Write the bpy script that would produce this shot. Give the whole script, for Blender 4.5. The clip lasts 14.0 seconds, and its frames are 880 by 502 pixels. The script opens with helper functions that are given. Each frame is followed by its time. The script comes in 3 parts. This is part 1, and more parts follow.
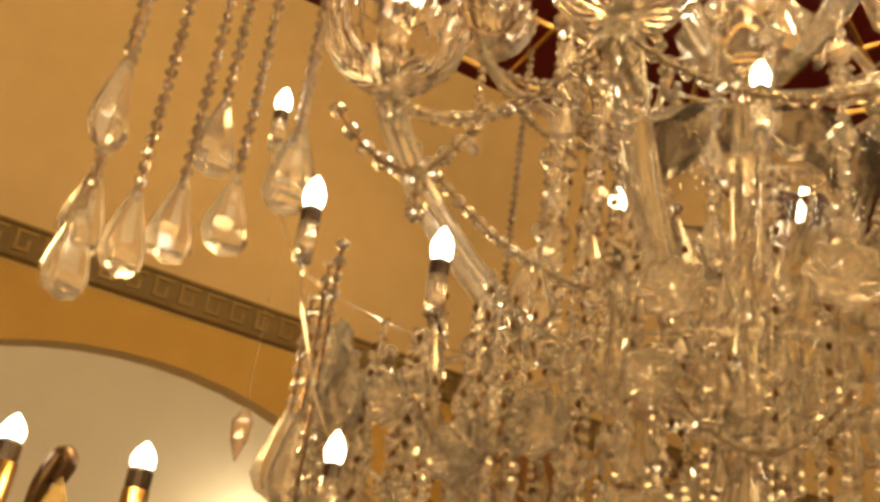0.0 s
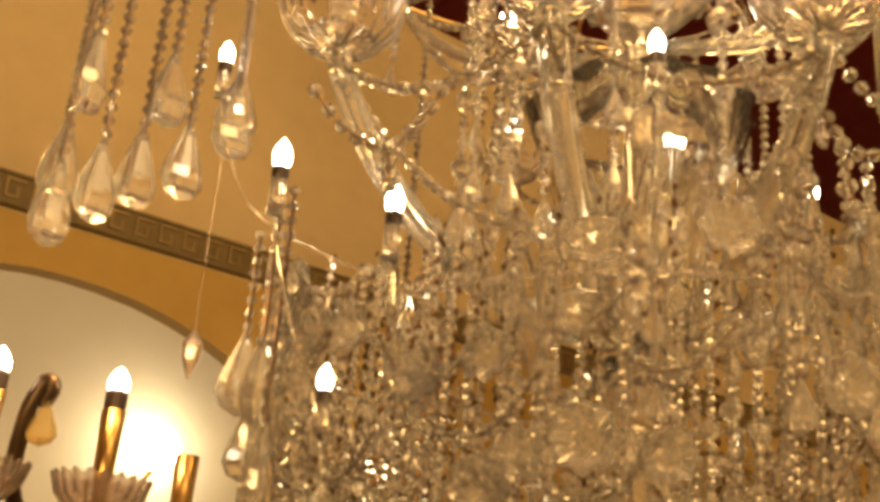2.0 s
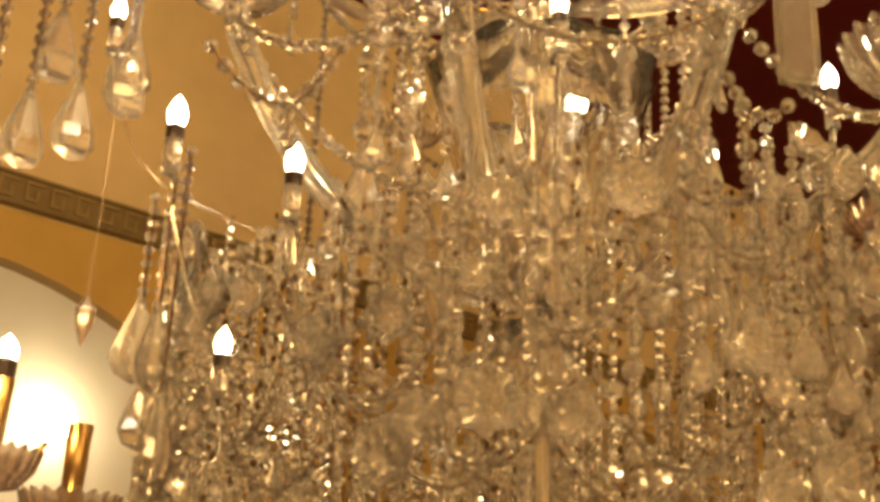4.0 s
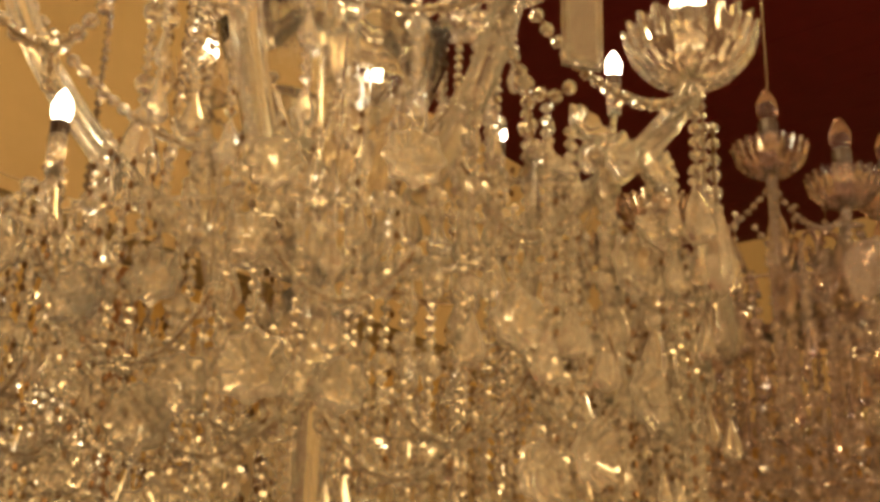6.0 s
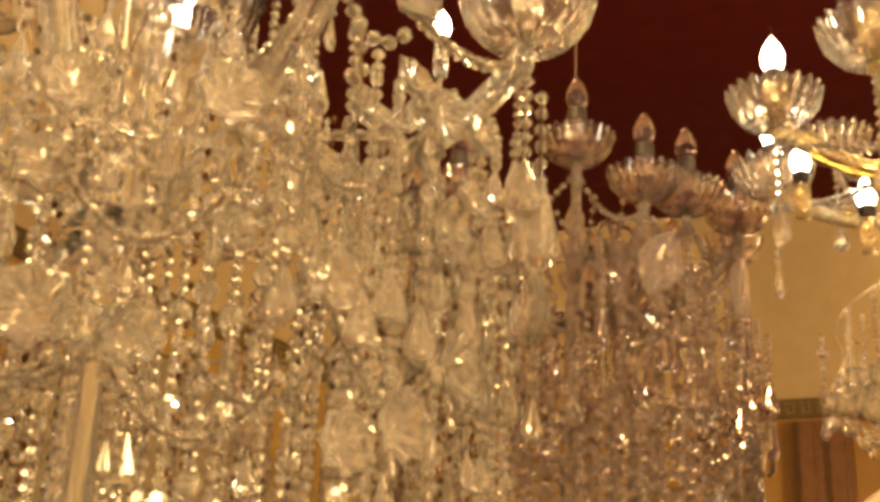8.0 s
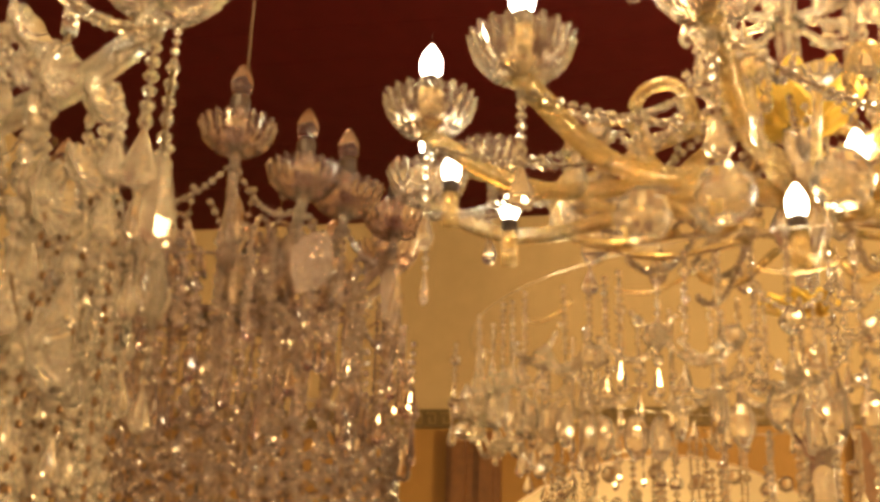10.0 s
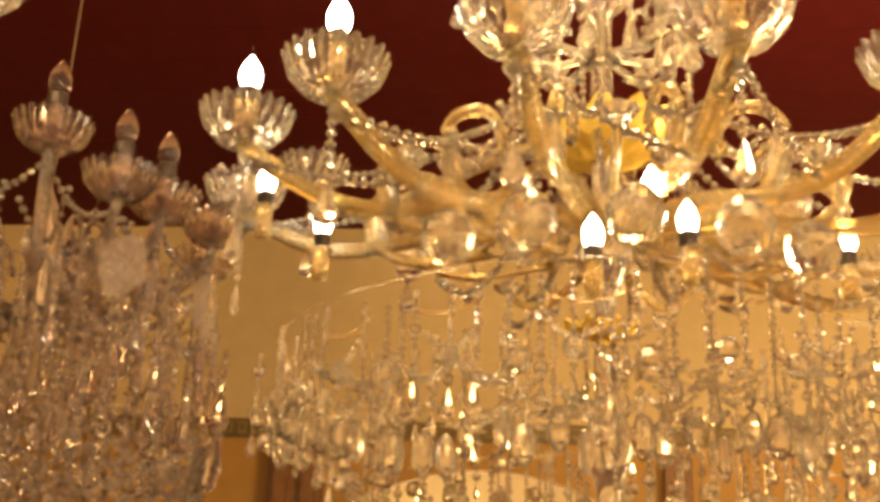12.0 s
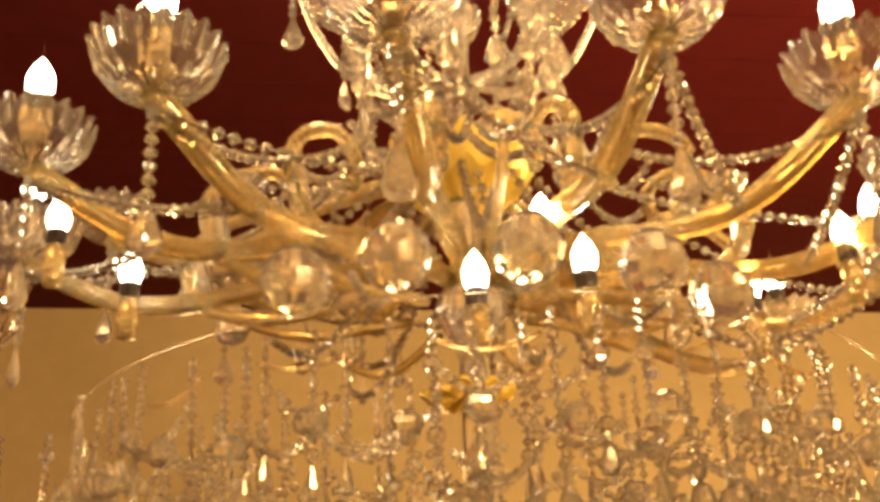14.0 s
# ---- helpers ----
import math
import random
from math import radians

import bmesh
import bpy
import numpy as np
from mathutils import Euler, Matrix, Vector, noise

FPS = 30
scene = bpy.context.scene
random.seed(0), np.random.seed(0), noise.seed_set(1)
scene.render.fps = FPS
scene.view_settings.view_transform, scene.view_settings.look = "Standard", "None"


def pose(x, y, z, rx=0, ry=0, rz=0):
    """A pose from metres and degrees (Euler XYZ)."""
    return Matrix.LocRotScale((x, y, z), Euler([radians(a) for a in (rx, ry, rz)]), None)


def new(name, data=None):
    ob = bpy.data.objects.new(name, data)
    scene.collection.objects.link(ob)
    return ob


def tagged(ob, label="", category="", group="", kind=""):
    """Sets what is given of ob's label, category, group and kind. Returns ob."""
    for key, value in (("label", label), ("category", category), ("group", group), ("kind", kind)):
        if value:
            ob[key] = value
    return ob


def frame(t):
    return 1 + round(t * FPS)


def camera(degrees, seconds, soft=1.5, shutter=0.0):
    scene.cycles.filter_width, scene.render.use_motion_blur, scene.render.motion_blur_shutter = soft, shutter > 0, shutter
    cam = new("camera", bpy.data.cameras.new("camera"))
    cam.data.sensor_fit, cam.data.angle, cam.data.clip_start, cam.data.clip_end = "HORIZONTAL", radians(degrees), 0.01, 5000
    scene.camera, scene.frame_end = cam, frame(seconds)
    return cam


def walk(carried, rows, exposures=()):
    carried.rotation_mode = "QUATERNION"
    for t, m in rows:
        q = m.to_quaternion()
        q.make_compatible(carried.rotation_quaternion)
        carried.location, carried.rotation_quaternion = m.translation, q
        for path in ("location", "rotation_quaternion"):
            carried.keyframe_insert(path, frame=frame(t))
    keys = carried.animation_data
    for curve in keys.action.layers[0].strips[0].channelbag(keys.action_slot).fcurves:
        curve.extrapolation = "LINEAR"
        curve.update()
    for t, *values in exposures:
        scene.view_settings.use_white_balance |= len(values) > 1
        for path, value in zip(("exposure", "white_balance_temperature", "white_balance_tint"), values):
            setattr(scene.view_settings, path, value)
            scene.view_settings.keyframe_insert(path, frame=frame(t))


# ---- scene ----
cam = camera(41.3, 14.0, soft=3.8)
METRES, EYE, TILT, LEAN, TURN = 1.05, 1.6, 22.0, 0.0, 0.0
ROWS = [
    (0.0, 0.1655, -0.0094, 0.0327, 6.15, 4.53, -5.59),
    (0.5, 0.1226, -0.0468, 0.0525, 3.33, -3.57, -0.79),
    (1.0, 0.0936, -0.1034, 0.0691, 2.32, -0.15, -1.14),
    (1.5, 0.1074, -0.1567, 0.0726, 0.55, -1.2, -1.44),
    (2.0, 0.0999, -0.1719, 0.0679, -0.41, -0.19, -4.61),
    (4.5, 0.1019, -0.1536, 0.062, -7.43, -1.65, -4.23),
    (5.0, 0.1147, -0.159, 0.0655, -9.99, -1.71, -4.6),
    (5.5, 0.1233, -0.1637, 0.0657, -11.75, -1.84, -5.63),
    (6.0, 0.1245, -0.1412, 0.0592, -14.96, -1.68, -7.7),
    (6.5, 0.1198, -0.0933, 0.0393, -20.05, -0.96, -10.83),
    (7.0, 0.1106, -0.0679, 0.0292, -23.16, -0.82, -12.11),
    (9.5, 0.1821, -0.0809, 0.0377, -34.68, 1.56, -14.76),
    (10.0, 0.2003, -0.0659, 0.0325, -41.52, 3.54, -16.76),
    (10.5, 0.2015, -0.0384, 0.0208, -46.07, 4.82, -18.53),
    (11.0, 0.1894, -0.0393, 0.016, -50.49, 6.39, -19.36),
    (11.5, 0.1944, -0.0651, 0.0304, -52.21, 7.46, -19.35),
    (12.0, 0.2179, -0.1108, 0.0514, -49.73, 6.61, -19.0),
    (12.5, 0.2369, -0.1268, 0.0597, -49.16, 6.03, -18.44),
    (13.0, 0.2555, -0.0971, 0.0521, -52.41, 6.68, -18.44),
    (13.5, 0.3003, 0.0105, 0.0304, -59.88, 9.53, -18.68),
    (14.0, 0.4048, 0.1167, 0.0199, -60.43, 14.35, -16.86),
]
walk(cam, [(t, pose(0, 0, EYE, TILT, LEAN, TURN) @ pose(METRES * x, METRES * y, METRES * z, 90 + pitch, roll, yaw)) for t, x, y, z, yaw, pitch, roll in ROWS], exposures=[(0.0, 0.62, 6500, 10), (2.0, 0.62, 6500, 10), (5.0, 0.65, 6450, 10), (6.0, 0.72, 6200, 10), (7.0, 1.0, 6050, 10), (9.5, 1.15, 6000, 10), (11.0, 1.06, 6150, 10), (12.5, 1.05, 6300, 11), (14.0, 0.85, 6500, 13)])

# ---- light ----
world = bpy.data.worlds.new("world")
scene.world = world
world.use_nodes = True
world.node_tree.nodes["Background"].inputs[0].default_value = (1.0, 0.75, 0.45, 1)
world.node_tree.nodes["Background"].inputs[1].default_value = 0.05
WARM = (1.0, 0.635, 0.25)
ROOM_Z = 3.68
TURN_ROOM = radians(35)
CA, CB, CC = (0.365, 1.17), (1.40, 1.77), (1.727, 0.73)


def room(u, v, z=0.0):
    """A place in the hall's own axes (u towards the far wall, v towards the near arcade wall)."""
    c, s = math.cos(TURN_ROOM), math.sin(TURN_ROOM)
    return Vector((u * c - v * s, u * s + v * c, z))


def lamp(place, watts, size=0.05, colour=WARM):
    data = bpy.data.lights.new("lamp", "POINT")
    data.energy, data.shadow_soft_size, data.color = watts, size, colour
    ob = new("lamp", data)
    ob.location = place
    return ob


for place, watts in (((CA[0], CA[1], 3.05), 16), ((CA[0], CA[1], 1.66), 1.4), ((CC[0], CC[1], 3.05), 12), ((CC[0] - 0.40, CC[1] - 0.50, 2.75), 3.5),
                     ((CA[0] - 0.15, CA[1] - 0.66, 2.6), 8)):
    lamp(place, watts, 0.12)
# no fixtures here: unseen fill lights in mid-air, added to brighten the hall
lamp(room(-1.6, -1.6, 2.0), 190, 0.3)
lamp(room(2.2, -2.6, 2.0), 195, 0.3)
lamp((-0.24, 1.03, 2.03), 2.0, 0.04)
lamp((-0.90, 4.55, 2.62), 1.6, 0.10, (1.0, 0.80, 0.52))
# added without fixtures, to fill the rooms beyond the arches with light
lamp(room(1.2, 3.5, 1.2), 12, 0.15, (1.0, 0.80, 0.52))
lamp(room(0.7, 3.4, 3.2), 9, 0.15, (1.0, 0.80, 0.52))
lamp(room(6.5, 0.0, 1.9), 40, 0.2)


# ---- materials ----
def material(name, colour, rough=0.5, metal=0.0, glass=0.0, ior=1.5, vary=0.0, scale=20.0, bump=0.0, emit=None, tint=None):
    m = bpy.data.materials.new(name)
    m.use_nodes = True
    nt = m.node_tree
    b = nt.nodes["Principled BSDF"]
    b.inputs["Base Color"].default_value = (*colour, 1)
    b.inputs["Roughness"].default_value = rough
    b.inputs["Metallic"].default_value = metal
    b.inputs["Transmission Weight"].default_value = glass
    b.inputs["IOR"].default_value = ior
    if emit:
        b.inputs["Emission Color"].default_value = (*emit[0], 1)
        b.inputs["Emission Strength"].default_value = emit[1]
    if vary or bump:
        co = nt.nodes.new("ShaderNodeTexCoord")
        n1 = nt.nodes.new("ShaderNodeTexNoise")
        n1.inputs["Scale"].default_value = scale
        n1.inputs["Detail"].default_value = 6
        n2 = nt.nodes.new("ShaderNodeTexNoise")
        n2.inputs["Scale"].default_value = scale * 0.08
        n2.inputs["Detail"].default_value = 3
        for n in (n1, n2):
            nt.links.new(co.outputs["Object"], n.inputs["Vector"])
        add = nt.nodes.new("ShaderNodeMath")
        add.operation = "ADD"
        nt.links.new(n1.outputs["Fac"], add.inputs[0])
        nt.links.new(n2.outputs["Fac"], add.inputs[1])
        ramp = nt.nodes.new("ShaderNodeMapRange")
        ramp.inputs["From Min"].default_value = 0.6
        ramp.inputs["From Max"].default_value = 1.4
        nt.links.new(add.outputs[0], ramp.inputs["Value"])
        mix = nt.nodes.new("ShaderNodeMix")
        mix.data_type = "RGBA"
        second = tint or tuple(c * (1 - vary) for c in colour)
        mix.inputs[6].default_value = (*second, 1)
        mix.inputs[7].default_value = (*colour, 1)
        nt.links.new(ramp.outputs[0], mix.inputs[0])
        nt.links.new(mix.outputs[2], b.inputs["Base Color"])
        if bump:
            bp = nt.nodes.new("ShaderNodeBump")
            bp.inputs["Strength"].default_value = bump
            bp.inputs["Distance"].default_value = 0.004
            nt.links.new(n1.outputs["Fac"], bp.inputs["Height"])
            nt.links.new(bp.outputs[0], b.inputs["Normal"])
    return m


M_TAN = material("tan_plaster", (0.67, 0.515, 0.265), 0.75, vary=0.14, scale=14, bump=0.15)
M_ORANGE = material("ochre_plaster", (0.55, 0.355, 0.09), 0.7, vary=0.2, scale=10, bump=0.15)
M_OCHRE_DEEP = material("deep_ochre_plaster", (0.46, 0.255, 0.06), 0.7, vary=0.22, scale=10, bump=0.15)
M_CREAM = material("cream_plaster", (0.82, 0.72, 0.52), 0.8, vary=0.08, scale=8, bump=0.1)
M_FRIEZE = material("frieze_olive", (0.22, 0.15, 0.05), 0.55, vary=0.4, scale=40, bump=0.3)
M_FRIEZE_GOLD = material("frieze_gilding", (0.34, 0.24, 0.085), 0.5, 0.3, vary=0.3, scale=60)
M_BROWN = material("stained_wood", (0.28, 0.125, 0.035), 0.45, vary=0.5, scale=30, bump=0.2)
M_MAROON = material("maroon_boards", (0.085, 0.005, 0.006), 0.75, vary=0.3, scale=12, bump=0.15)
M_MAROON.node_tree.nodes["Principled BSDF"].inputs["Specular IOR Level"].default_value = 0.15
# unseen floor and walls: darkened to put dark refractions into the crystals
M_FLOOR = material("stone_floor", (0.11, 0.065, 0.04), 0.25, vary=0.35, scale=9)
M_UNSEEN_WALL = material("dark_unseen_wall", (0.085, 0.035, 0.022), 0.5, vary=0.4, scale=9, bump=0.15)
M_CRYSTAL = material("cut_crystal", (0.99, 0.95, 0.87), 0.075, glass=0.875, ior=1.57)
M_VASE = material("thin_clear_glass", (0.99, 0.96, 0.88), 0.04, glass=0.97, ior=1.5)
M_SMOKE_DISH = material("dark_tinted_dish_glass", (0.86, 0.76, 0.72), 0.06, glass=0.965, ior=1.5)
# pinkish-gold tint, with the gold these crystals reflect put into the colour
M_CHAMPAGNE = material("champagne_crystal", (1.0, 0.935, 0.82), 0.08, glass=0.87, ior=1.55)
M_DISH = material("pressed_glass", (0.99, 0.92, 0.80), 0.08, glass=0.92, ior=1.55)
# dark tint: shade between the unlit chandelier's pieces, put into the glass colour
M_SMOKE = material("dark_tinted_crystal", (0.84, 0.74, 0.68), 0.07, glass=0.885, ior=1.6)
M_AMBER = material("amber_glass", (0.97, 0.79, 0.41), 0.12, glass=0.78, ior=1.5)
M_CLEAR = material("clear_bulb", (0.66, 0.50, 0.50), 0.08, glass=0.96, ior=1.30)
M_BRASS = material("brass", (0.72, 0.47, 0.16), 0.28, 1.0, vary=0.3, scale=50)
M_GOLD = material("gilt_leaf", (0.95, 0.67, 0.11), 0.35, 0.25, vary=0.15, scale=60, bump=0.3)
M_DARK = material("dark_collar", (0.05, 0.03, 0.02), 0.4, vary=0.3, scale=40)
M_PIN = material("dark_bronze_wire", (0.16, 0.085, 0.03), 0.4, 0.7, vary=0.3, scale=80)
M_IRON = material("bronzed_iron", (0.10, 0.06, 0.03), 0.4, 0.6, vary=0.4, scale=40, bump=0.3)
M_BULB = material("lit_bulb", (1, 0.9, 0.75), 0.3, emit=((1.0, 0.86, 0.62), 14.0))


# ---- shapes ----
def join(shapes):
    verts, faces = [], []
    for v, f in shapes:
        k = len(verts)
        verts += [tuple(p) for p in v]
        faces += [tuple(i + k for i in q) for q in f]
    return verts, faces


def moved(shape, m):
    return [m @ Vector(p) for p in shape[0]], shape[1]


def lathe(profile, seg=12, flute=0.0, flutes=8, wave=0.0):
    """A turned body from (radius, height) pairs; flute scallops its radius, wave its height towards the rim."""
    verts, faces = [], []
    n = len(profile)
    for j in range(seg):
        a = 2 * math.pi * j / seg
        for i, (r, z) in enumerate(profile):
            k = 1 + flute * math.cos(flutes * a)
            verts.append((r * k * math.cos(a), r * k * math.sin(a), z + wave * math.cos(flutes * a) * (r / 0.06)))
    for j in range(seg):
        for i in range(n - 1):
            a, b = j * n + i, ((j + 1) % seg) * n + i
            faces.append((a, b, b + 1, a + 1))
    return verts, faces


def tube(points, radius, seg=8, taper=None):
    points = [Vector(p) for p in points]
    verts, faces = [], []
    side = Vector((0, 0, 1))
    for i, p in enumerate(points):
        d = (points[min(i + 1, len(points) - 1)] - points[max(i - 1, 0)]).normalized()
        x = d.cross(side)
        x = x.normalized() if x.length > 1e-3 else Vector((1, 0, 0))
        y = x.cross(d)
        r = taper[i] if taper else radius
        for k in range(seg):
            a = 2 * math.pi * k / seg
            verts.append(p + r * (math.cos(a) * x + math.sin(a) * y))
    for i in range(len(points) - 1):
        for k in range(seg):
            a, b = i * seg + k, i * seg + (k + 1) % seg
            faces.append((a, b, b + seg, a + seg))
    faces.append(tuple(range(seg)))
    faces.append(tuple(reversed(range(len(verts) - seg, len(verts)))))
    return verts, faces


def spline(pts, n=24):
    """A smooth line through the points."""
    pts = [Vector(p) for p in pts]
    pts = [2 * pts[0] - pts[1], *pts, 2 * pts[-1] - pts[-2]]
    out = []
    m = len(pts) - 3
    for k in range(n + 1):
        s = k / n * m
        i = min(int(s), m - 1)
        t = s - i
        a, b, c, d = pts[i:i + 4]
        out.append(0.5 * (2 * b + (c - a) * t + (2 * a - 5 * b + 4 * c - d) * t * t + (3 * b - a - 3 * c + d) * t ** 3))
    return out


def ring(radius, thick, seg=64, tall=1.0):
    verts, faces = [], []
    for j in range(seg):
        a = 2 * math.pi * j / seg
        for k in range(6):
            b = 2 * math.pi * k / 6
            r = radius + thick * math.cos(b)
            verts.append((r * math.cos(a), r * math.sin(a), tall * thick * math.sin(b)))
    for j in range(seg):
        for k in range(6):
            a, b = j * 6 + k, ((j + 1) % seg) * 6 + k
            a2, b2 = j * 6 + (k + 1) % 6, ((j + 1) % seg) * 6 + (k + 1) % 6
            faces.append((a, b, b2, a2))
    return verts, faces


def box(x0, y0, z0, x1, y1, z1):
    v = [(x, y, z) for x in (x0, x1) for y in (y0, y1) for z in (z0, z1)]
    return v, [(0, 1, 3, 2), (4, 6, 7, 5), (0, 4, 5, 1), (2, 3, 7, 6), (0, 2, 6, 4), (1, 5, 7, 3)]


def mesh(name, shape, mat, smooth=False):
    me = bpy.data.meshes.new(name)
    me.from_pydata([tuple(p) for p in shape[0]], [], shape[1])
    bm = bmesh.new()
    bm.from_mesh(me)
    bmesh.ops.recalc_face_normals(bm, faces=bm.faces)
    bm.to_mesh(me)
    bm.free()
    me.materials.append(mat)
    if smooth:
        me.polygons.foreach_set("use_smooth", [True] * len(me.polygons))
    return me


def part(name, me, parent=None, m=None, label=""):
    ob = new(name, me)
    if parent is not None:
        ob.parent = parent
    if m is not None:
        ob.matrix_basis = m
    return tagged(ob, label)


# ---- the hall: floor, ceiling, walls with arches ----
def structure(name, shapes, mat, label, category, weld=False):
    me = mesh(name, join(shapes), mat)
    if weld:
        bm = bmesh.new()
        bm.from_mesh(me)
        bmesh.ops.remove_doubles(bm, verts=bm.verts, dist=1e-4)
        bm.to_mesh(me)
        bm.free()
    ob = new(name, me)
    ob.matrix_world = Matrix.Rotation(TURN_ROOM, 4, "Z")
    return tagged(ob, label, category, kind="structure")


U0, U1, V0, V1 = -4.2, 5.33, -5.0, 2.48
FRIEZE_Z, SPRING_R, APEX = 2.70, 1.1, 2.53


def arch_curve(mid, half, n=20):
    """Points along the round head of an opening, from one jamb to the other."""
    out = []
    for k in range(n + 1):
        s = -half + 2 * half * k / n
        out.append((mid + s, APEX - SPRING_R + math.sqrt(SPRING_R ** 2 - s * s)))
    return out


def arcade(a0, a1, arches, z1):
    """The outline of a wall from a0 to a1, pierced by arches (middle, half width), as upright strips."""
    strips, at = [], a0
    for mid, half in arches:
        strips.append((at, 0.0, mid - half, 0.0, z1))
        pts = arch_curve(mid, half)
        for (p, zp), (q, zq) in zip(pts, pts[1:]):
            strips.append((p, zp, q, zq, z1))
        at = mid + half
    strips.append((at, 0.0, a1, 0.0, z1))
    return strips


def strip_solid(strips, depth0, depth1, along_u):
    shapes = []
    for p, zp, q, zq, z1 in strips:
        pts = []
        for d in (depth0, depth1):
            for a, z in ((p, zp), (q, zq), (q, z1), (p, z1)):
                pts.append((a, d, z) if along_u else (d, a, z))
        shapes.append((pts, [(0, 1, 2, 3), (7, 6, 5, 4), (0, 4, 5, 1), (1, 5, 6, 2), (2, 6, 7, 3), (3, 7, 4, 0)]))
    return shapes


LEFT_ARCHES = [(-1.50, 0.90), (0.80, 0.90), (3.10, 0.90)]
RIGHT_ARCHES = [(-2.25, 0.75), (-0.155, 0.75)]
structure("floor", [box(U0 - 2.5, V0 - 0.3, -0.1, U1 + 2.6, V1 + 2.6, 0.0)], M_FLOOR, "polished dark brown stone floor of the hall, unseen, darkened for crystal contrast", "floor")
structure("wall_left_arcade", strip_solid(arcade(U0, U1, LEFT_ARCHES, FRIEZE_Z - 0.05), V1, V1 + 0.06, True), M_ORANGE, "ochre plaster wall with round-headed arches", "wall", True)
structure("wall_left_upper", [box(U0, V1, FRIEZE_Z - 0.05, U1, V1 + 0.25, ROOM_Z)], M_TAN, "plain tan plaster wall above the frieze", "wall")
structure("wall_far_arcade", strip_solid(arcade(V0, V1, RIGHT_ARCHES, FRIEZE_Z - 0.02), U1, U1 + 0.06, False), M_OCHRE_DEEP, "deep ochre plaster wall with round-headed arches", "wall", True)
structure("wall_far_upper", [box(U1, V0, FRIEZE_Z - 0.02, U1 + 0.25, V1 + 0.25, ROOM_Z)], M_TAN, "plain tan plaster wall above the frieze", "wall")
# walls out of view, dark only to shape what the crystals refract
structure("wall_back", [box(U0 - 0.25, V0, 0, U0, V1 + 0.25, ROOM_Z)], M_UNSEEN_WALL, "unseen wall, kept dark brown for the crystals to refract", "wall")
structure("wall_side", [box(U0 - 0.25, V0 - 0.25, 0, U1 + 0.25, V0, ROOM_Z)], M_UNSEEN_WALL, "unseen wall, kept dark brown for the crystals to refract", "wall")
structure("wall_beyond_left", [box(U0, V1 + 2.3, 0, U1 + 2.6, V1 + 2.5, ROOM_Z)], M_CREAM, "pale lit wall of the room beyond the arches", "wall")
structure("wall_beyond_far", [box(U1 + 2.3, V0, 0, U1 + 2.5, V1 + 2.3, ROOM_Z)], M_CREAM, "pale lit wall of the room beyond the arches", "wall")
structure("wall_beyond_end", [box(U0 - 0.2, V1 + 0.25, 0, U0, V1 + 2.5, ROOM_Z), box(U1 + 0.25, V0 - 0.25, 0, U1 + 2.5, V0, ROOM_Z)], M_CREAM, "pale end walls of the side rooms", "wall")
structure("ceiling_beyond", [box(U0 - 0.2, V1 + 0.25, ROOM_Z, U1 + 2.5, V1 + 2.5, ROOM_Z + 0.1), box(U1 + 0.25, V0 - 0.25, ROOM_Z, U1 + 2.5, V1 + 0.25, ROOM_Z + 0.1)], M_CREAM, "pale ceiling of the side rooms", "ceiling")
boards = []
v = U0
while v < U1:
    boards.append(box(v + 0.002, V0, ROOM_Z, min(v + 0.218, U1), V1, ROOM_Z + 0.03))
    v += 0.22
boards.append(box(U0 - 0.2, V0 - 0.2, ROOM_Z + 0.02, U1 + 0.2, V1 + 0.2, ROOM_Z + 0.12))
structure("ceiling", boards, M_MAROON, "dark maroon boarded ceiling", "ceiling")

# the frieze: a moulding with a run of raised hooked keys
for name, along_u, d, a0, a1, z in (("trim_left", True, V1, U0, U1, FRIEZE_Z), ("trim_far", False, U1, V0, V1, FRIEZE_Z)):
    def bar(p, q, lo, hi, out, along_u=along_u, d=d):
        return box(p, d - out, lo, q, d, hi) if along_u else box(d - out, p, lo, d, q, hi)
    structure(name, [bar(a0, a1, z - 0.036, z + 0.030, 0.02), bar(a0, a1, z + 0.030, z + 0.038, 0.028), bar(a0, a1, z - 0.046, z - 0.036, 0.03)],
              M_FRIEZE, "olive-brown moulded frieze with raised ornament", "frieze")
    keys, p = [], a0 + 0.05
    while p < a1 - 0.15:
        keys += [bar(p, p + 0.048, z + 0.016, z + 0.024, 0.027), bar(p, p + 0.008, z - 0.028, z + 0.016, 0.027), bar(p + 0.008, p + 0.036, z - 0.028, z - 0.020, 0.027),
                 bar(p + 0.028, p + 0.036, z - 0.020, z + 0.002, 0.027)]
        p += 0.066
    structure(name.replace("trim", "trim_keys"), keys, M_FRIEZE_GOLD, "gilded hooked key pattern on the frieze", "frieze")

# wooden pilasters under the far frieze
for v0, v1 in ((0.555, 0.80), (-1.07, -0.95), (-3.3, -3.1)):
    structure("trim_pilaster", [box(U1 - 0.06, v0, 0, U1, v1, FRIEZE_Z - 0.07), box(U1 - 0.09, v0 + 0.03, 0, U1 - 0.06, v0 + 0.09, FRIEZE_Z - 0.08),
                                box(U1 - 0.09, v1 - 0.09, 0, U1 - 0.06, v1 - 0.03, FRIEZE_Z - 0.08)] if v1 - v0 > 0.15 else
              [box(U1 - 0.06, v0, 0, U1, v1, FRIEZE_Z - 0.07)], M_BROWN, "brown stained wooden pilaster against the wall", "pilaster")
